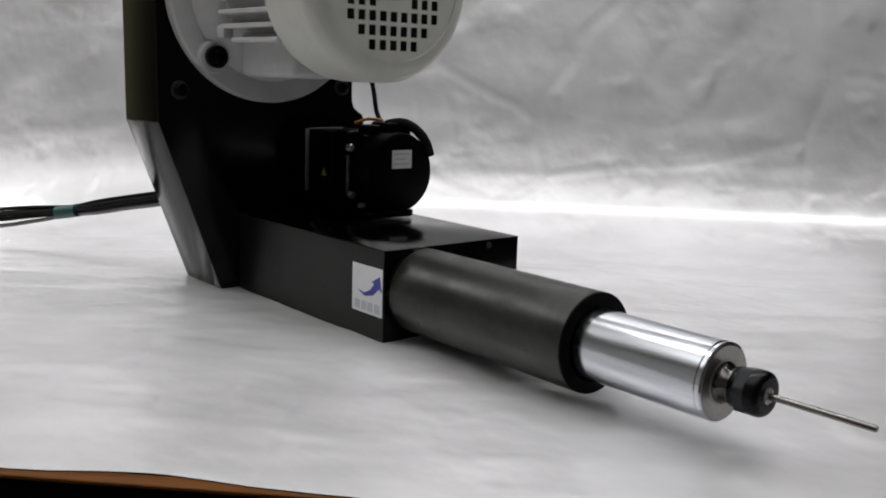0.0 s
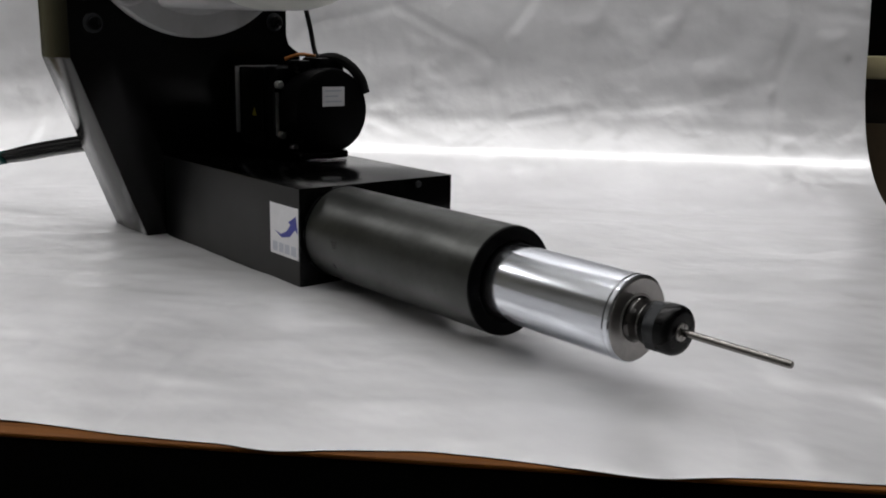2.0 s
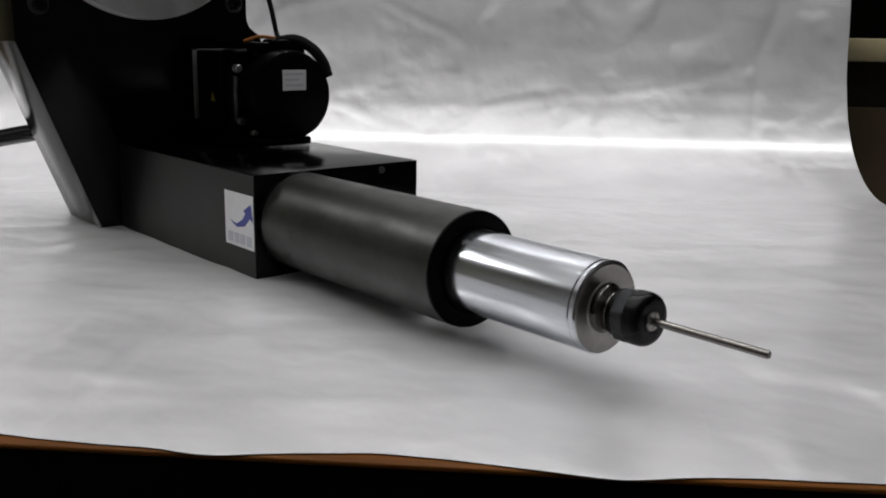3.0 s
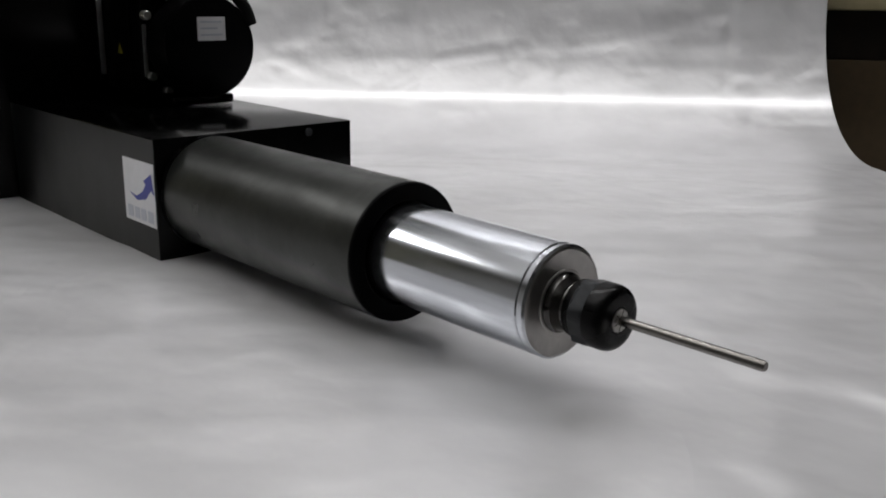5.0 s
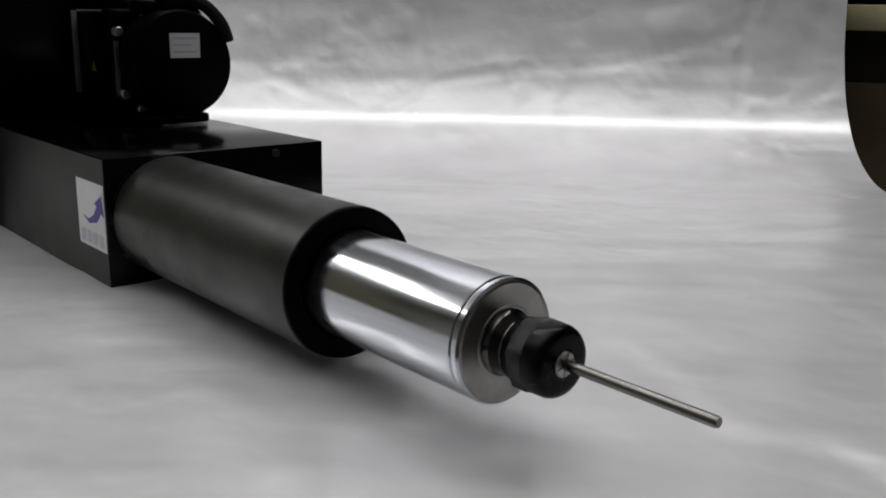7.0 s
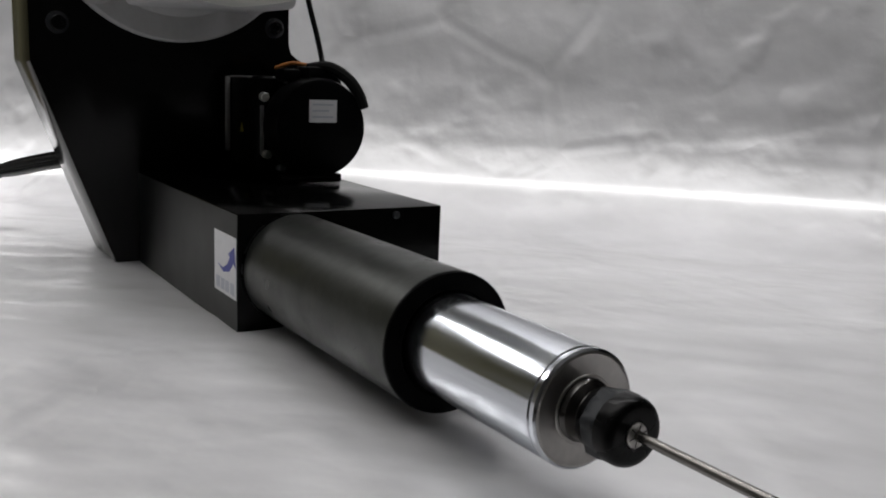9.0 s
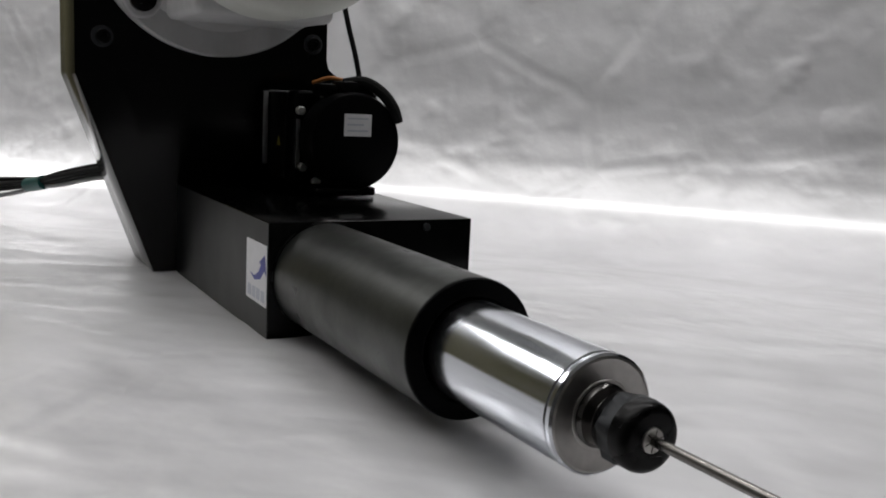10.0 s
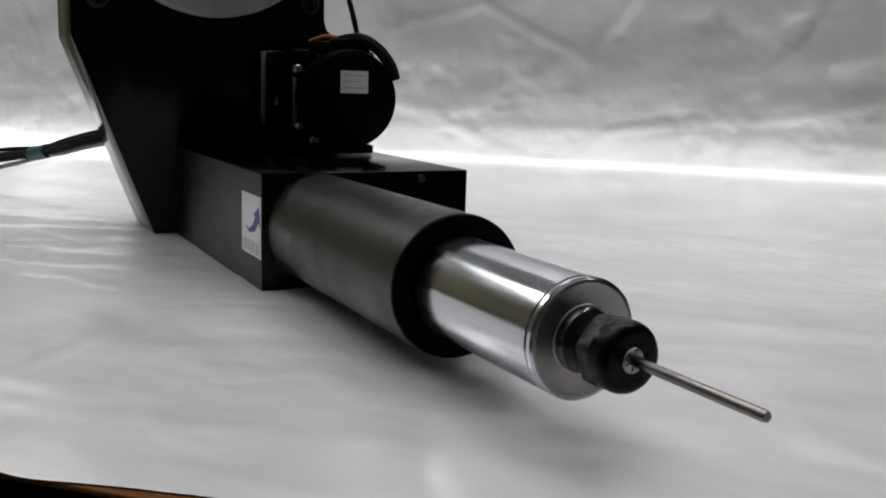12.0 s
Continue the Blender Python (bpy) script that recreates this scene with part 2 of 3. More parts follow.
def make_table():
    table = empty("table", "brown wooden table under the silver foil", "table", un(-0.8, 0.2, GROUND_Z))
    table.rotation_euler = (0, 0, radians(45 - 0.5))
    w0, w1, d0, d1 = -1.7, 1.70, -0.6215, 0.68
    h = -GROUND_Z
    part("tabletop", block(w0, w1, d0 + 0.02, d1, h - 0.045, h + TABLE_Z, 0.003), WOOD, table)
    part("edge_strip", block(w0, w1, d0, d0 + 0.0195, h - 0.0078, h - 0.0036, 0.0016, 3), WOOD, table, "rounded brown wooden edge strip")
    # apron is coloured near-black for the unlit space below the table edge
    part("apron", block(w0, w1, d0 + 0.001, d0 + 0.0195, h - 0.20, h - 0.0081, 0.002), NEAR_BLACK, table, "black apron with the unlit dark under the edge put into its colour")
    for lx in (w0 + 0.14, w1 - 0.14):
        for ly in (d0 + 0.12, d1 - 0.12):
            part("leg", block(lx - 0.035, lx + 0.035, ly - 0.035, ly + 0.035, 0, h - 0.0455, 0.004), NEAR_BLACK, table)
    return table


make_table()


def foil_height(u, n):
    """Soft wrinkles of the laid foil."""
    v = Vector((u, n, 0))
    left = min(1.0, max(0.0, 0.1 - u * 1.6)) * min(1.0, max(0.0, (0.45 - n) * 5))
    w = 0.0030 * noise.noise(v * 2.2) + 0.0036 * noise.noise(Vector((u * 3.0, n * 10.0, 4.0))) + 0.0008 * noise.noise(v * 16 + Vector((3, 0, 9)))
    w += (0.0026 + 0.0056 * left) * (0.5 - abs(noise.noise(Vector((u * 4 + n * 3, n * 13 - u * 3, 8.0))))) + (0.0010 + 0.0026 * left) * (0.5 - abs(noise.noise(Vector((u * 9 - n * 5, n * 24 + u * 5, 2.0)))))
    # long shallow pleats on the open side, steeper towards the front
    for at, lo, hi, tall in ((0.120, 0.24, 1.2, 0.0042), (-0.055, 0.36, 0.56, 0.0016), (0.330, 0.20, 0.42, 0.0018), (0.470, 0.10, 0.50, 0.0016)):
        fade = min(1.0, max(0.0, (u - lo) / 0.12)) * min(1.0, max(0.0, (hi - u) / 0.12))
        d = n - at - 0.018 * noise.noise(Vector((u * 3.5, at * 9, 6.0)))
        w += tall * fade * math.exp(-((d / (0.018 if d < 0 else 0.075)) ** 2))
    return w


def front_edge(u):
    """The wavy front edge of the foil, drawn back from the table's edge in places."""
    n = -0.4250 - 0.005 * u + 0.0015 * noise.noise(Vector((u * 22, 0, 1.0)))
    for size, at, wide in ((0.017, -0.14, 0.09), (-0.007, 0.085, 0.03), (0.008, 0.20, 0.05), (-0.012, 0.355, 0.05), (0.010, -0.34, 0.09)):
        n += size * math.exp(-((u - at) / wide) ** 2)
    return n


def make_foil():
    bm = bmesh.new()
    nu = 220
    path = []
    flat_end = WALL_N - COVE_R
    k = 150
    for i in range(k):
        path.append((FRONT_N + (flat_end - FRONT_N) * i / k, 0.0, 0.0))
    for i in range(44):
        a = math.pi / 2 * i / 44
        path.append((flat_end + COVE_R * math.sin(a), COVE_R * (1 - math.cos(a)), a))
    for i in range(60):
        path.append((WALL_N, COVE_R + 1.5 * i / 59, math.pi / 2))
    path.insert(1, (FRONT_N + 0.0008, 0.0, 0.0))
    columns = [U_LEFT + (U_RIGHT - U_LEFT) * j / nu for j in range(nu + 1)]
    columns = [FLOOR_LEFT + (U_LEFT - FLOOR_LEFT) * j / 50 for j in range(50)] + columns[:1] + [U_LEFT + 0.0008] + columns[1:-1] + [U_RIGHT - 0.0008] + columns[-1:]
    rows = []
    for u in columns:
        row = []
        crease = 0.150 + 0.034 * noise.noise(Vector((u * 1.6, 3.0, 0.0)))
        depth = 0.0004 + 0.0024 * max(0.0, noise.noise(Vector((u * 2.3, 5.0, 2.0))) + 0.15)
        fold = 0.232 + 0.020 * noise.noise(Vector((u * 1.5, 9.0, 0.0)))
        for n, z, a in path:
            w = foil_height(u, n + z) * (1.0 - 0.96 * min(1.0, max(0.0, 1.6 - abs(a - 0.72) / 0.35)))
            if a > 0.95:
                w += min(1.0, max(0.0, (z - 0.20) * 3.2)) * (0.0050 * noise.noise(Vector((u * 2.2, z * 3.0, 3.0))) + 0.005 * noise.noise(Vector((u * 5, z * 9, 2.0))) + 0.0085 * abs(noise.noise(Vector((u * 6 + z * 4, z * 6 - u * 3, 5.0)))) + 0.0034 * abs(noise.noise(Vector((u * 15 - z * 7, z * 14 + u * 3, 1.0)))))
            # a soft crease over the sweep and a fold, above which the sheet leans back
            w += depth * math.exp(-((z - crease) / 0.013) ** 2) * min(1.0, z / 0.05)
            w -= 0.150 * (math.sqrt((z - fold) ** 2 + 0.0009) + z - fold) / 2 if a > 0.5 else 0.0
            near = max(0.0, 1 - (n - FRONT_N) / 0.19)
            w += (-0.0029 - w) * near ** 1.5
            nn, zz = n - w * math.sin(a) + near ** 2 * (front_edge(u) - FRONT_N), z + w * math.cos(a)
            zz = max(zz, TABLE_Z + 0.0016) - 0.04 * max(0.0, -0.4275 - 0.0087 * u - nn)
            row.append(bm.verts.new(un(u, nn, zz)))
        rows.append(row)
    # left of the hung sheet only the laid part goes on
    for j, (a, b) in enumerate(zip(rows, rows[1:])):
        for i in range((k + 14 if j < 50 else len(a)) - 1):
            bm.faces.new((a[i], b[i], b[i + 1], a[i + 1]))
    bmesh.ops.delete(bm, geom=[v for v in bm.verts if not v.link_faces], context="VERTS")
    ob = finish("backdrop", bm, FOIL)
    so = ob.modifiers.new("thickness", "SOLIDIFY")
    so.thickness, so.offset = 0.0006, -1
    return tagged(ob, "wrinkled silver foil sheet sweeping up behind the machine", "backdrop", kind="structure")


make_foil()

# ---- drilling unit ----
AY, AZ = 0.0591, 0.0639
BOX_H, BOX_W, PLATE_X, PLATE_BACK = 0.12, 0.2289, -0.375, -0.490
unit = empty("drilling_unit", "black drilling spindle unit with grey motor on foil", "machine", (0, 0, 0))


def make_spindle_box():
    body = part("spindle_box", block(PLATE_X + 0.0005, 0, 0, BOX_W, 0.0008, BOX_H, 0.0012), GLOSS_BLACK, unit, "glossy black painted spindle box")
    for y, z in ((0.1729, 0.112), (0.2120, 0.020)):
        b = lathe([(0.0002, 0.0042), (0.0022, 0.0042), (0.0028, 0.0034)], y, z, 20)
        part("screw", b, OXIDE_FLAT, body)
    part("side_panel", block(PLATE_X + 0.001, -0.0010, -0.0004, 0.0003, 0.0020, BOX_H - 0.0012), SATIN_BLACK, body, "satin black side panel")
    part("sticker", block(-0.0680, -0.0030, -0.0009, 0.0002, 0.0338, 0.0958), WHITE_LABEL, body, "white sticker with a blue arrow")
    arrow = [(-0.060, 0.0625), (-0.046, 0.0600), (-0.032, 0.0660), (-0.024, 0.0745), (-0.029, 0.0770), (-0.012, 0.0860), (-0.0075, 0.0660), (-0.0135, 0.0700), (-0.026, 0.0595), (-0.044, 0.0560)]
    bm = bmesh.new()
    f = bm.faces.new([bm.verts.new((x + 0.0040, -0.0012, z)) for x, z in arrow])
    g = bmesh.ops.extrude_face_region(bm, geom=[f])
    for v in g["geom"]:
        if isinstance(v, bmesh.types.BMVert):
            v.co.y += 0.0006
    part("arrow_mark", bm, BLUE_PRINT, body, "blue arrow mark")
    for a, b in ((-0.062, -0.051), (-0.047, -0.037), (-0.034, -0.023), (-0.019, -0.008)):
        part("print_bar", block(a, b, -0.0012, -0.0005, 0.0375, 0.0490), GREY_PRINT, body)
    return body


def make_tube():
    r, end = 0.0547, 0.2935
    tube = part("guide_tube", lathe([(0.0005, r), (end - 0.0030, r), (end - 0.0030, 0.0420), (0.250, 0.0420)], AY, AZ, 96, cap1=False), TUBE_COAT, unit, "dark grey satin steel guide tube")
    part("end_ring", lathe([(end - 0.0029, r - 0.0002), (end - 0.0010, r - 0.0002), (end, r - 0.0012), (end, 0.0412), (end - 0.0016, 0.0398), (0.262, 0.0398)], AY, AZ, 96, cap0=False, cap1=False), BLACK_PLASTIC, tube, "black end ring")
    part("base_flange", lathe([(0.0004, r + 0.0012), (0.0040, r + 0.0012), (0.0046, r)], AY, AZ, 96), BLACK_OXIDE, tube)


def make_quill():
    R, e = 0.0383, 0.4483
    q = part("quill", lathe([(0.255, R), (e - 0.0072, R), (e - 0.0064, R - 0.0010), (e - 0.0052, R - 0.0010), (e - 0.0044, R), (e - 0.0014, R), (e, R - 0.0016)], AY, AZ, 96, cap1=False), CHROME, unit, "polished chrome extended quill")
    part("front_cap", lathe([(e - 0.007, R - 0.0017), (e - 0.0001, R - 0.0017), (e + 0.0005, R - 0.0032), (e + 0.0001, R - 0.0052), (e - 0.0003, 0.0222), (e + 0.0003, 0.0216), (e + 0.0003, 0.0190)], AY, AZ, 96), STEEL, q, "turned grey steel front cap")
    taper = [(e + 0.0034 + 0.0009 * k, 0.0174 + 0.0010 * (1 - k / 10) ** 2.2) for k in range(11)]
    return part("spindle_nose", lathe([(e - 0.001, 0.0202), (e + 0.0012, 0.0202), (e + 0.0020, 0.0194)] + taper + [(e + 0.0134, 0.0170), (e + 0.0220, 0.0168)], AY, AZ, 64), DARK_CHROME, unit, "shiny dark stepped spindle nose")


def make_collet_nut():
    # hexagon flats blend into a round collar and a chamfered front
    e = 0.4937
    nut = part("collet_nut", lathe([(e - 0.0318, 0.0174), (e - 0.0310, 0.0190), (e - 0.0262, 0.0198), (e - 0.0246, 0.0196)], AY, AZ, 64), BLACK_OXIDE, unit, "black oxide hexagonal collet nut")
    steps = 72
    bm = bmesh.new()
    rings = []
    for px, lim in ((e - 0.0254, 0.0198), (e - 0.0238, 0.0226), (e - 0.0146, 0.0226), (e - 0.0132, 0.0214)):
        ring = []
        for k in range(steps):
            a = 2 * math.pi * k / steps
            r = min(lim, 0.0202 / math.cos((a + 0.2) % (math.pi / 3) - math.pi / 6))
            ring.append(bm.verts.new((px, AY + r * math.cos(a), AZ + r * math.sin(a))))
        rings.append(ring)
    for a, b in zip(rings, rings[1:]):
        for k in range(steps):
            bm.faces.new((a[k], a[(k + 1) % steps], b[(k + 1) % steps], b[k]))
    part("hex", bm, OXIDE_FLAT, nut)
    part("front_collar", lathe([(e - 0.0136, 0.0200), (e - 0.0134, 0.0215), (e - 0.0060, 0.0214), (e - 0.0032, 0.0206), (e - 0.0012, 0.0192), (e - 0.0002, 0.0172), (e, 0.0150), (e, 0.0084), (e - 0.0036, 0.0080)], AY, AZ, 72, cap1=False), BLACK_OXIDE, nut, "smooth black front collar")
    c = part("collet", lathe([(e - 0.010, 0.0074), (e + 0.0006, 0.0076), (e + 0.0014, 0.0068), (e + 0.0014, 0.0036)], AY, AZ, 40), STEEL, unit, "slotted grey steel collet")
    for k in range(6):
        a = 2 * math.pi * k / 6 + 0.3
        bm = block(e + 0.0012, e + 0.0016, 0.0034, 0.0069, -0.0003, 0.0003)
        bmesh.ops.transform(bm, matrix=Matrix.Translation((0, AY, AZ)) @ Matrix.Rotation(a, 4, "X"), verts=bm.verts[:])
        part("slot_shade", bm, HOLE_SHADE, c)
    part("drill_bit", lathe([(e - 0.008, 0.0032), (0.5898, 0.0032), (0.5914, 0.0026)], AY, AZ, 32), CARBIDE, unit, "thin grey steel drill shank")


def make_housing():
    outline = [(-0.0310, 0.003), (0.2289, 0.003), (0.2289, 0.260), (0.2260, 0.268), (0.2150, 0.272), (0.2075, 0.278), (0.2035, 0.290), (0.2035, 0.620), (0.178, 0.660), (-0.094, 0.660), (-0.1265, 0.620), (-0.1255, 0.256)]
    h = part("belt_housing", prism(outline, PLATE_BACK, PLATE_X, 0.0014, -0.002), GLOSS_BLACK, unit, "tall glossy black belt housing")
    for y, z in ((-0.093, 0.303), (0.1840, 0.312), (-0.093, 0.590), (0.184, 0.582)):
        w = part("washer", lathe([(PLATE_X + 0.0002, 0.0135), (PLATE_X + 0.0016, 0.0135), (PLATE_X + 0.0020, 0.0128)], y, z, 32), OXIDE_FLAT, h)
        part("bolt_head", lathe([(PLATE_X + 0.0018, 0.0090), (PLATE_X + 0.0085, 0.0090), (PLATE_X + 0.0095, 0.0080), (PLATE_X + 0.0095, 0.0045), (PLATE_X + 0.005, 0.0045)], y, z, 32), BLACK_OXIDE, h)
    part("foot", block(PLATE_BACK + 0.01, PLATE_X - 0.01, -0.020, 0.21, 0.0002, 0.0032), BLACK_RUBBER, h)


def make_motor():
    my, mz = 0.0485, 0.4490
    x0 = PLATE_X + 0.0006
    m = part("electric_motor", lathe([(x0, 0.1627), (x0 + 0.014, 0.1627), (x0 + 0.0165, 0.1600), (x0 + 0.0165, 0.131), (x0 + 0.026, 0.124), (x0 + 0.050, 0.108), (x0 + 0.055, 0.0995), (-0.150, 0.0995)], my, mz, 96), CAST_GREY, unit, "light grey finned electric motor")
    for k in range(4):
        a = math.pi / 4 + k * math.pi / 2
        cy, cz = my + 0.1390 * math.cos(a), mz + 0.1390 * math.sin(a)
        part("bolt_boss", lathe([(x0 + 0.012, 0.0240), (x0 + 0.024, 0.0235), (x0 + 0.026, 0.0215)], cy, cz, 32), CAST_GREY, m)
        # black plug in place of a real opening, coloured as the hole's shade
        part("bolt_hole_shade", lathe([(x0 + 0.024, 0.0160), (x0 + 0.0340, 0.0160), (x0 + 0.0348, 0.0150), (x0 + 0.0348, 0.008), (x0 + 0.0300, 0.007)], cy, cz, 28), BLACK_OXIDE, m, "black plug standing in for the dark of a flange hole")
    fx0, fx1 = x0 + 0.062, -0.162
    for side in (-1, 1):
        for k in range(9):
            z = mz - 0.0752 + k * 0.0188
            inner = math.sqrt(max(0.0995 ** 2 - (z - mz) ** 2, 0.0001)) - 0.006
            outer = 0.1172 - 0.011 * abs(k - 4) / 4
            a, b = sorted((my + side * inner, my + side * outer))
            part("cooling_fin", block(fx0 + (0.026 if k == 0 else 0.0), fx1, a, b, z - 0.0031, z + 0.0031, 0.0012, 1), CAST_GREY, m)
    part("base_pad", block(fx0 + 0.004, fx1, my - 0.080, my + 0.080, mz - 0.1238, mz - 0.0620, 0.009, 3), CAST_GREY, m)
    part("clamp_lug", block(fx0 - 0.010, fx0 + 0.012, my - 0.110, my - 0.093, mz - 0.073, mz - 0.055, 0.004), CAST_GREY, m)
    # fan cover with a rolled front edge and a grille of square holes
    c0, c1, R = -0.166, -0.054, 0.1262
    prof = [(c0, R - 0.006), (c0 + 0.001, R - 0.001), (c0 + 0.012, R), (c1 - 0.026, R)]
    for k in range(9):
        a = math.pi / 2 * k / 8
        prof.append((c1 - 0.026 + 0.026 * math.sin(a), R - 0.026 * (1 - math.cos(a))))
    prof += [(c1 - 0.0008, 0.1010), (c1 - 0.0030, 0.0995)]
    cover = part("fan_cover", lathe(prof, my, mz, 96, cap0=False, cap1=False), COVER_GREY, m, "cream grey fan cover")
    part("cover_rim", lathe([(c0 - 0.003, R - 0.018), (c0 - 0.003, R - 0.004), (c0 + 0.002, R - 0.004)], my, mz, 96, cap0=False, cap1=False), COVER_GREY, m)
    # flat dark disc gives the grille holes their shade
    part("fan_shade_disc", lathe([(c1 - 0.014, 0.106), (c1 - 0.013, 0.106)], my, mz, 64), HOLE_SHADE, m, "dark disc painted as the shade behind the grille")
    py, pz, hy, hz = 0.0163, 0.0176, 0.0106, 0.0124
    bm = bmesh.new()

    def cuts_of(middles, width):
        out = [-0.1150]
        for c in middles:
            out += [c - width / 2, c + width / 2]
        return out + [0.1150]

    cuts_y = cuts_of([k * py for k in range(-5, 6)], hy)
    cuts_z = cuts_of([(k + 0.5) * pz for k in range(-6, 6)], hz)
    for i in range(len(cuts_y) - 1):
        for j in range(len(cuts_z) - 1):
            cy, cz = (cuts_y[i] + cuts_y[i + 1]) / 2, (cuts_z[j] + cuts_z[j + 1]) / 2
            r = math.hypot(cy, cz)
            is_hole = i % 2 == 1 and j % 2 == 1 and 0.033 < r < 0.0868 and abs(cy) < 4.5 * py
            if is_hole or r > 0.122:
                continue
            x1, xb = c1 - 0.0022, c1 - 0.0040
            q = [(my + cuts_y[i], mz + cuts_z[j]), (my + cuts_y[i + 1], mz + cuts_z[j]), (my + cuts_y[i + 1], mz + cuts_z[j + 1]), (my + cuts_y[i], mz + cuts_z[j + 1])]
            if max(math.hypot(a - my, b - mz) for a, b in q) > 0.1005:
                q = [(my + (a - my) * min(1, 0.1005 / math.hypot(a - my, b - mz)), mz + (b - mz) * min(1, 0.1005 / math.hypot(a - my, b - mz))) for a, b in q]
            top = [bm.verts.new((x1, a, b)) for a, b in q]
            bot = [bm.verts.new((xb, a, b)) for a, b in q]
            bm.faces.new(top)
            bm.faces.new(bot[::-1])
            for k in range(4):
                bm.faces.new((top[k], bot[k], bot[(k + 1) % 4], top[(k + 1) % 4]))
    grille = finish("grille", bm, COVER_GREY, m, "cream grey grille with square holes", smooth=False)
    part("hub_mark", lathe([(c1 - 0.0020, 0.0240), (c1 - 0.0012, 0.0235), (c1 - 0.0012, 0.0185), (c1 - 0.0019, 0.0180)], my, mz, 40, cap0=False), GREY_PRINT, m)


def make_servo():
    sy, sz = 0.1805, 0.1890
    s = part("servo_motor", block(-0.302, -0.2690, sy - 0.058, sy + 0.056, sz - 0.059, sz + 0.060, 0.005, 3), BLACK_PLASTIC, unit, "black servo motor with encoder cap")
    part("encoder_cap", lathe([(-0.272, 0.0530), (-0.250, 0.0530), (-0.2495, 0.0600), (-0.215, 0.0608), (-0.2085, 0.0585), (-0.2068, 0.0545)], sy, sz, 72), BLACK_PLASTIC, s, "round black encoder cap")
    part("flange_edge", block(-0.2689, -0.2675, sy - 0.0570, sy - 0.0515, sz - 0.038, sz + 0.024, 0.0005), SATIN_GREY, s, "grey strip along the flange edge")
    part("label_plate", block(-0.2070, -0.2060, 0.1630, 0.1995, 0.1958, 0.2232), WHITE_LABEL, s, "small white type label")
    for k in range(3):
        part("print_bar", block(-0.2062, -0.2057, 0.167, 0.1950 - 0.006 * (k % 2), 0.2015 + 0.0075 * k, 0.2035 + 0.0075 * k), GREY_PRINT, s)
    for y, z in ((0.1277, 0.2235), (0.1590, 0.2452), (0.1315, 0.1520), (0.1505, 0.1335), (sy + 0.042, sz + 0.048)):
        part("bolt", lathe([(-0.2695, 0.0056), (-0.2610, 0.0056), (-0.2600, 0.0044)], y, z, 20), ZINC, s)
    part("connector", block(-0.272, -0.222, sy - 0.012, sy + 0.030, sz + 0.050, sz + 0.074, 0.005), BLACK_PLASTIC, s, "black cable connector")
    part("connector_cable", hose([(-0.240, sy - 0.006, sz + 0.070), (-0.226, sy + 0.016, sz + 0.0735), (-0.214, sy + 0.035, sz + 0.0620), (-0.210, sy + 0.050, sz + 0.0430), (-0.210, sy + 0.0570, sz + 0.0250)], 0.0075), BLACK_RUBBER, s)
    part("connector", block(-0.268, -0.240, sy - 0.038, sy - 0.014, sz + 0.054, sz + 0.070, 0.004), BLACK_PLASTIC, s, "black cable connector")
    part("orange_wire", hose([(-0.290, sy - 0.028, sz + 0.070), (-0.276, sy - 0.012, sz + 0.077), (-0.262, sy + 0.006, sz + 0.075)], 0.0026), ORANGE_WIRE, s, "short orange wire")
    part("supply_cable", hose([(-0.300, 0.196, 0.250), (-0.345, 0.245, 0.252), (-0.374, 0.2545, 0.272), (-0.368, 0.2440, 0.304), (-0.361, 0.2300, 0.340), (-0.349, 0.2080, 0.400), (-0.352, 0.180, 0.470)], 0.0038), BLACK_RUBBER, unit, "black supply cable")
    mount = part("servo_mount", block(-0.369, -0.3025, 0.1210, 0.2270, 0.1330, 0.2460, 0.004), BLACK_PLASTIC, unit, "black servo mounting block")
    part("mount_plate", block(PLATE_X + 0.0006, -0.3692, 0.1125, 0.2280, 0.1400, 0.2480, 0.002), BLACK_PLASTIC, mount, "black mounting plate")
    part("edge_strip", block(-0.3692, -0.3670, 0.1127, 0.1197, 0.1480, 0.2462, 0.0010), SATIN_GREY, mount, "bare grey steel edge strip")
    part("edge_strip", block(-0.3692, -0.3670, 0.1202, 0.1840, 0.2451, 0.2476, 0.0006), SATIN_GREY, mount, "bare grey steel edge strip")
    part("mount_foot", block(-0.368, -0.2150, 0.132, 0.2130, BOX_H + 0.0004, 0.1316, 0.003), GLOSS_BLACK, mount)
    bm = bmesh.new()
    a = [bm.verts.new((x, 0.1208, z)) for x, z in ((-0.3330, 0.1760), (-0.3190, 0.1760), (-0.3260, 0.1890))]
    b = [bm.verts.new((v.co.x, 0.1202, v.co.z)) for v in a]
    bm.faces.new(a)
    bm.faces.new(b)
    for k in range(3):
        bm.faces.new((a[k], a[(k + 1) % 3], b[(k + 1) % 3], b[k]))
    part("warning_triangle", bm, YELLOW_PRINT, mount, "small yellow warning triangle")


make_spindle_box()
make_tube()
make_quill()
make_collet_nut()
make_housing()
make_motor()
make_servo()


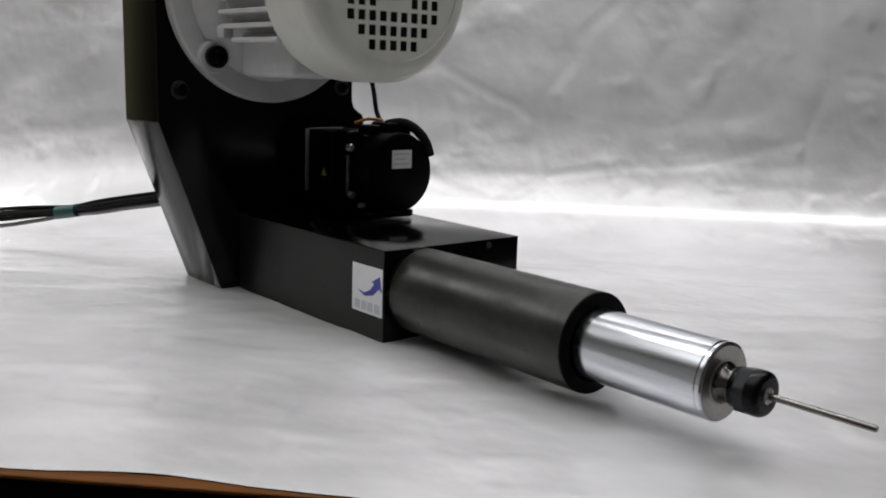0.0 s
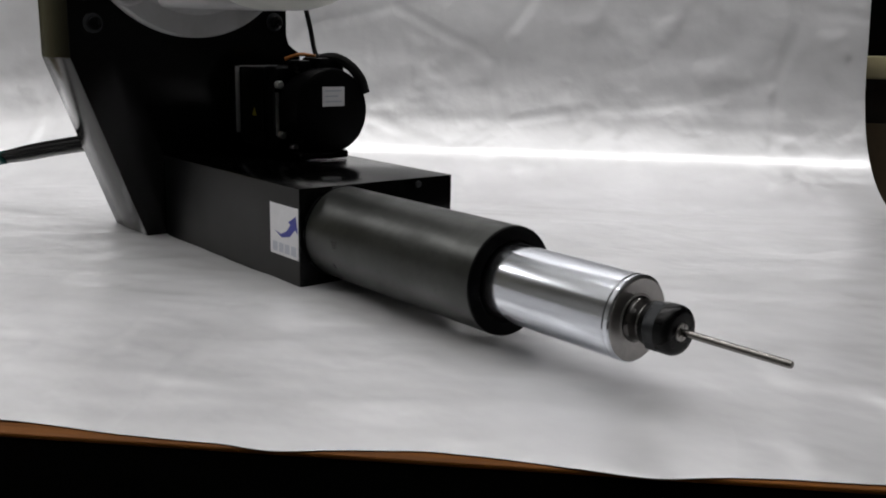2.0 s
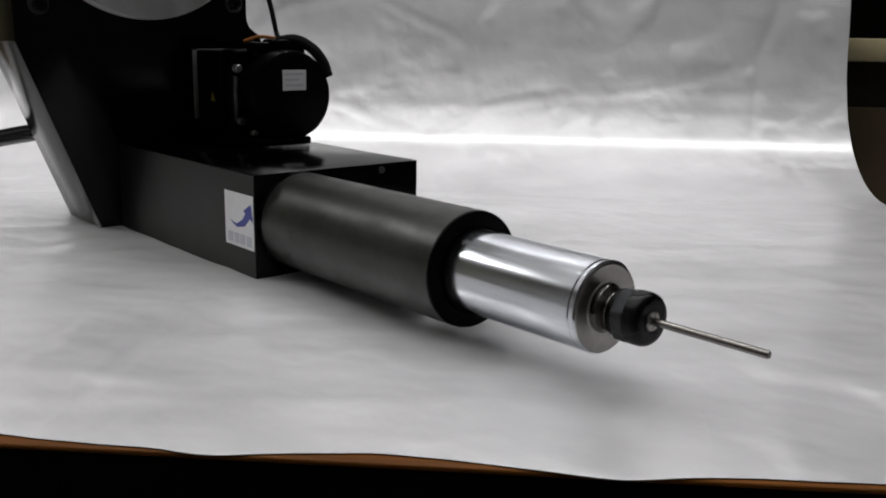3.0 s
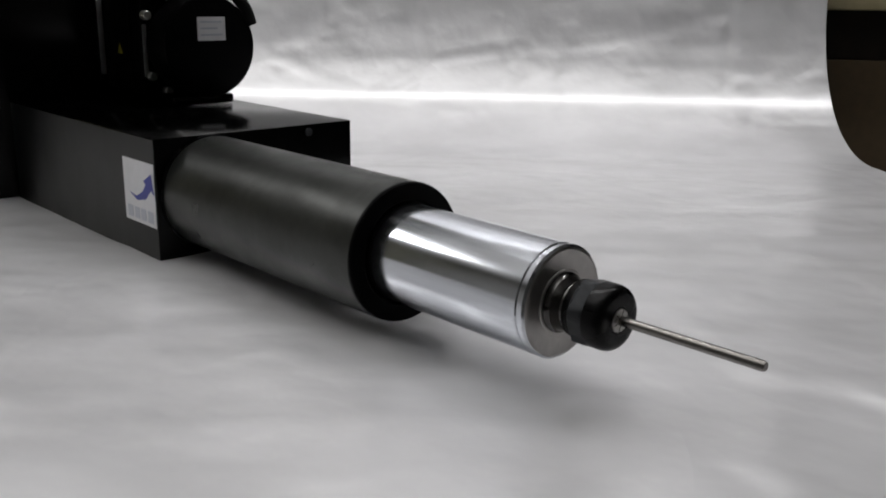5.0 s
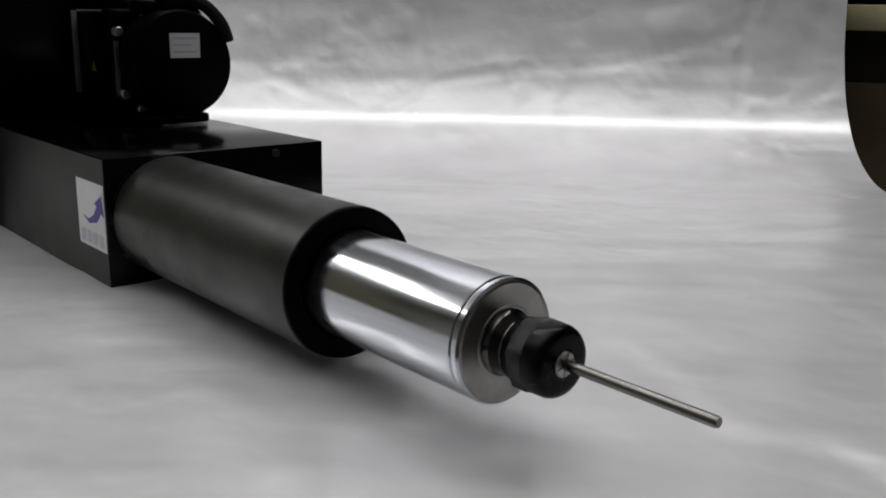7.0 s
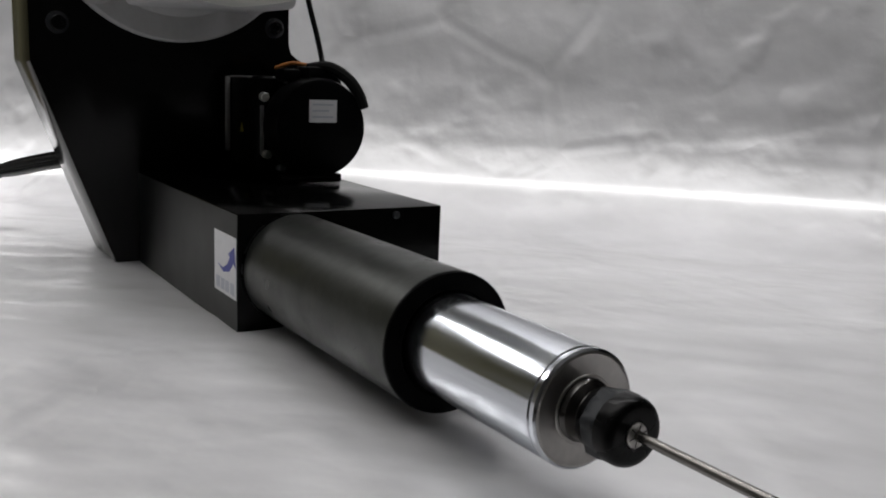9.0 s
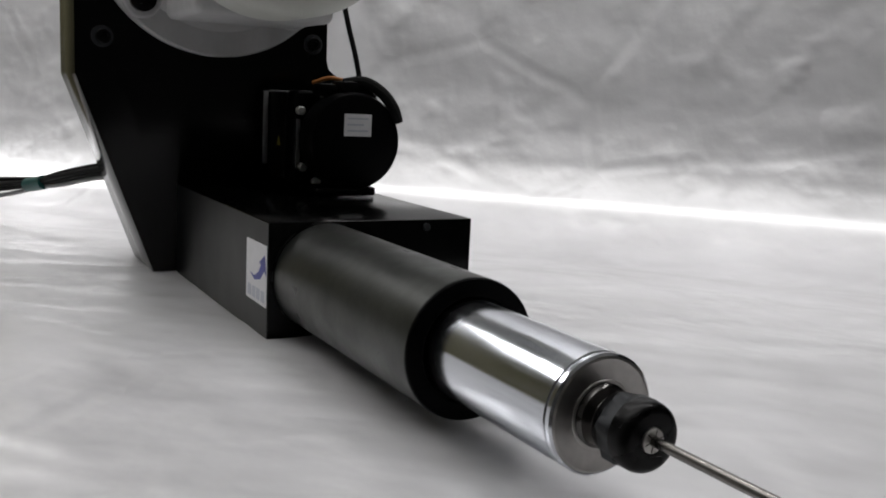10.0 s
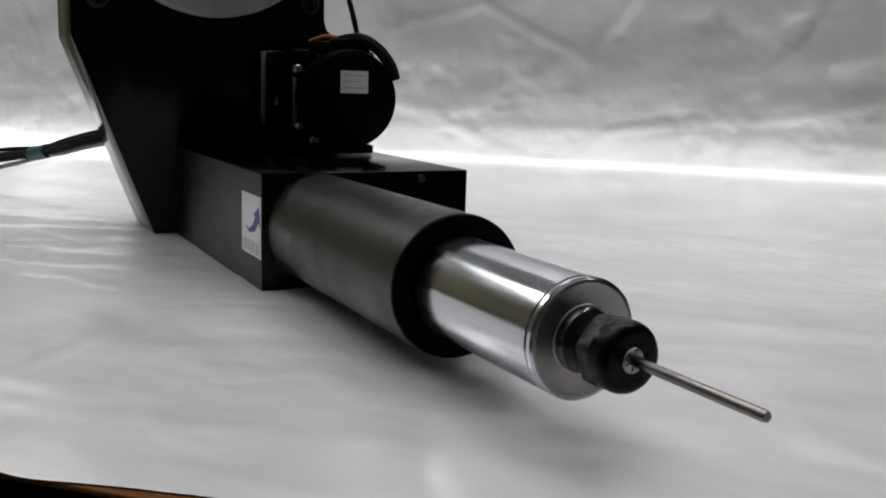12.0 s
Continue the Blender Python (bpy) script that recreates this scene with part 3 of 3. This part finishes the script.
# ---- cables ----
def make_cables():
    c = empty("cable_bundle", "black cable bundle with a teal band behind the machine", "cable", (-0.745, -0.134, 0.0))
    off = Vector(c.location)
    base = [(-0.493, -0.005, 0.134), (-0.560, -0.052, 0.120), (-0.615, -0.080, 0.109), (-0.680, -0.107, 0.095), (-0.745, -0.133, 0.0820), (-0.825, -0.175, 0.067), (-0.910, -0.240, 0.052), (-1.10, -0.45, 0.030), (-1.40, -0.90, 0.020)]
    for k, (dy, dz, r, mat) in enumerate(((0, 0, 0.0050, BLACK_RUBBER), (0.007, 0.006, 0.0042, BLACK_RUBBER), (-0.007, 0.004, 0.0040, BLACK_RUBBER), (0.002, -0.008, 0.0036, GREY_CABLE), (0.003, 0.011, 0.0034, BLACK_RUBBER))):
        pts = []
        for i, p in enumerate(base):
            s = 1.0 if i < 4 else (0.75 if i == 4 else 1.0 + 0.35 * (i - 4))
            pts.append(Vector((p[0], p[1] + dy * s, max(p[2] + dz * s, 0.010))) - off)
        part("cable", hose(pts, r), mat, c)
    bm = hose([Vector(p) - off for p in ((-0.723, -0.125, 0.0865), (-0.745, -0.134, 0.0820), (-0.767, -0.145, 0.0778))], 0.0112, 18)
    part("cable_band", bm, TEAL_TAPE, c, "teal tape band round the cables")


make_cables()


# ---- workbench beyond the backdrop ----
def make_bench():
    b = empty("workbench", "brown workbench with a cream top board", "workbench", un(1.75, 1.30, GROUND_Z))
    b.rotation_euler = (0, 0, radians(45))
    h = -GROUND_Z
    part("top_board", block(-0.85, 0.9, -0.32, 0.30, h + 0.232, h + 0.2775, 0.004), CREAM_BOARD, b, "cream painted top board")
    part("shaded_rail", block(-0.82, 0.87, -0.270, -0.245, h + 0.1390, h + 0.2315, 0.002), RAIL_SHADE, b)
    part("front_panel", block(-0.83, 0.88, -0.285, -0.262, 0.001, h + 0.1385, 0.002), BROWN_BOARD, b, "dull brown front panel")
    part("back_panel", block(-0.83, 0.88, 0.262, 0.285, 0.001, h + 0.2315, 0.002), BROWN_BOARD, b)
    z0 = GROUND_Z + h + 0.2775
    for du, w, hh, mat in ((-0.70, 0.09, 0.30, NEAR_BLACK), (-0.50, 0.16, 0.22, BROWN_BOARD), (-0.25, 0.10, 0.34, NEAR_BLACK)):
        box = finish("storage_box", block(-w / 2, w / 2, -0.10, 0.10, 0, hh, 0.004), mat)
        box.matrix_world = Matrix.Translation(un(1.75 + du, 1.30, z0)) @ Matrix.Rotation(radians(45), 4, "Z")
        tagged(box, "dark cardboard box standing on the workbench", "box", "boxes on the workbench")


make_bench()
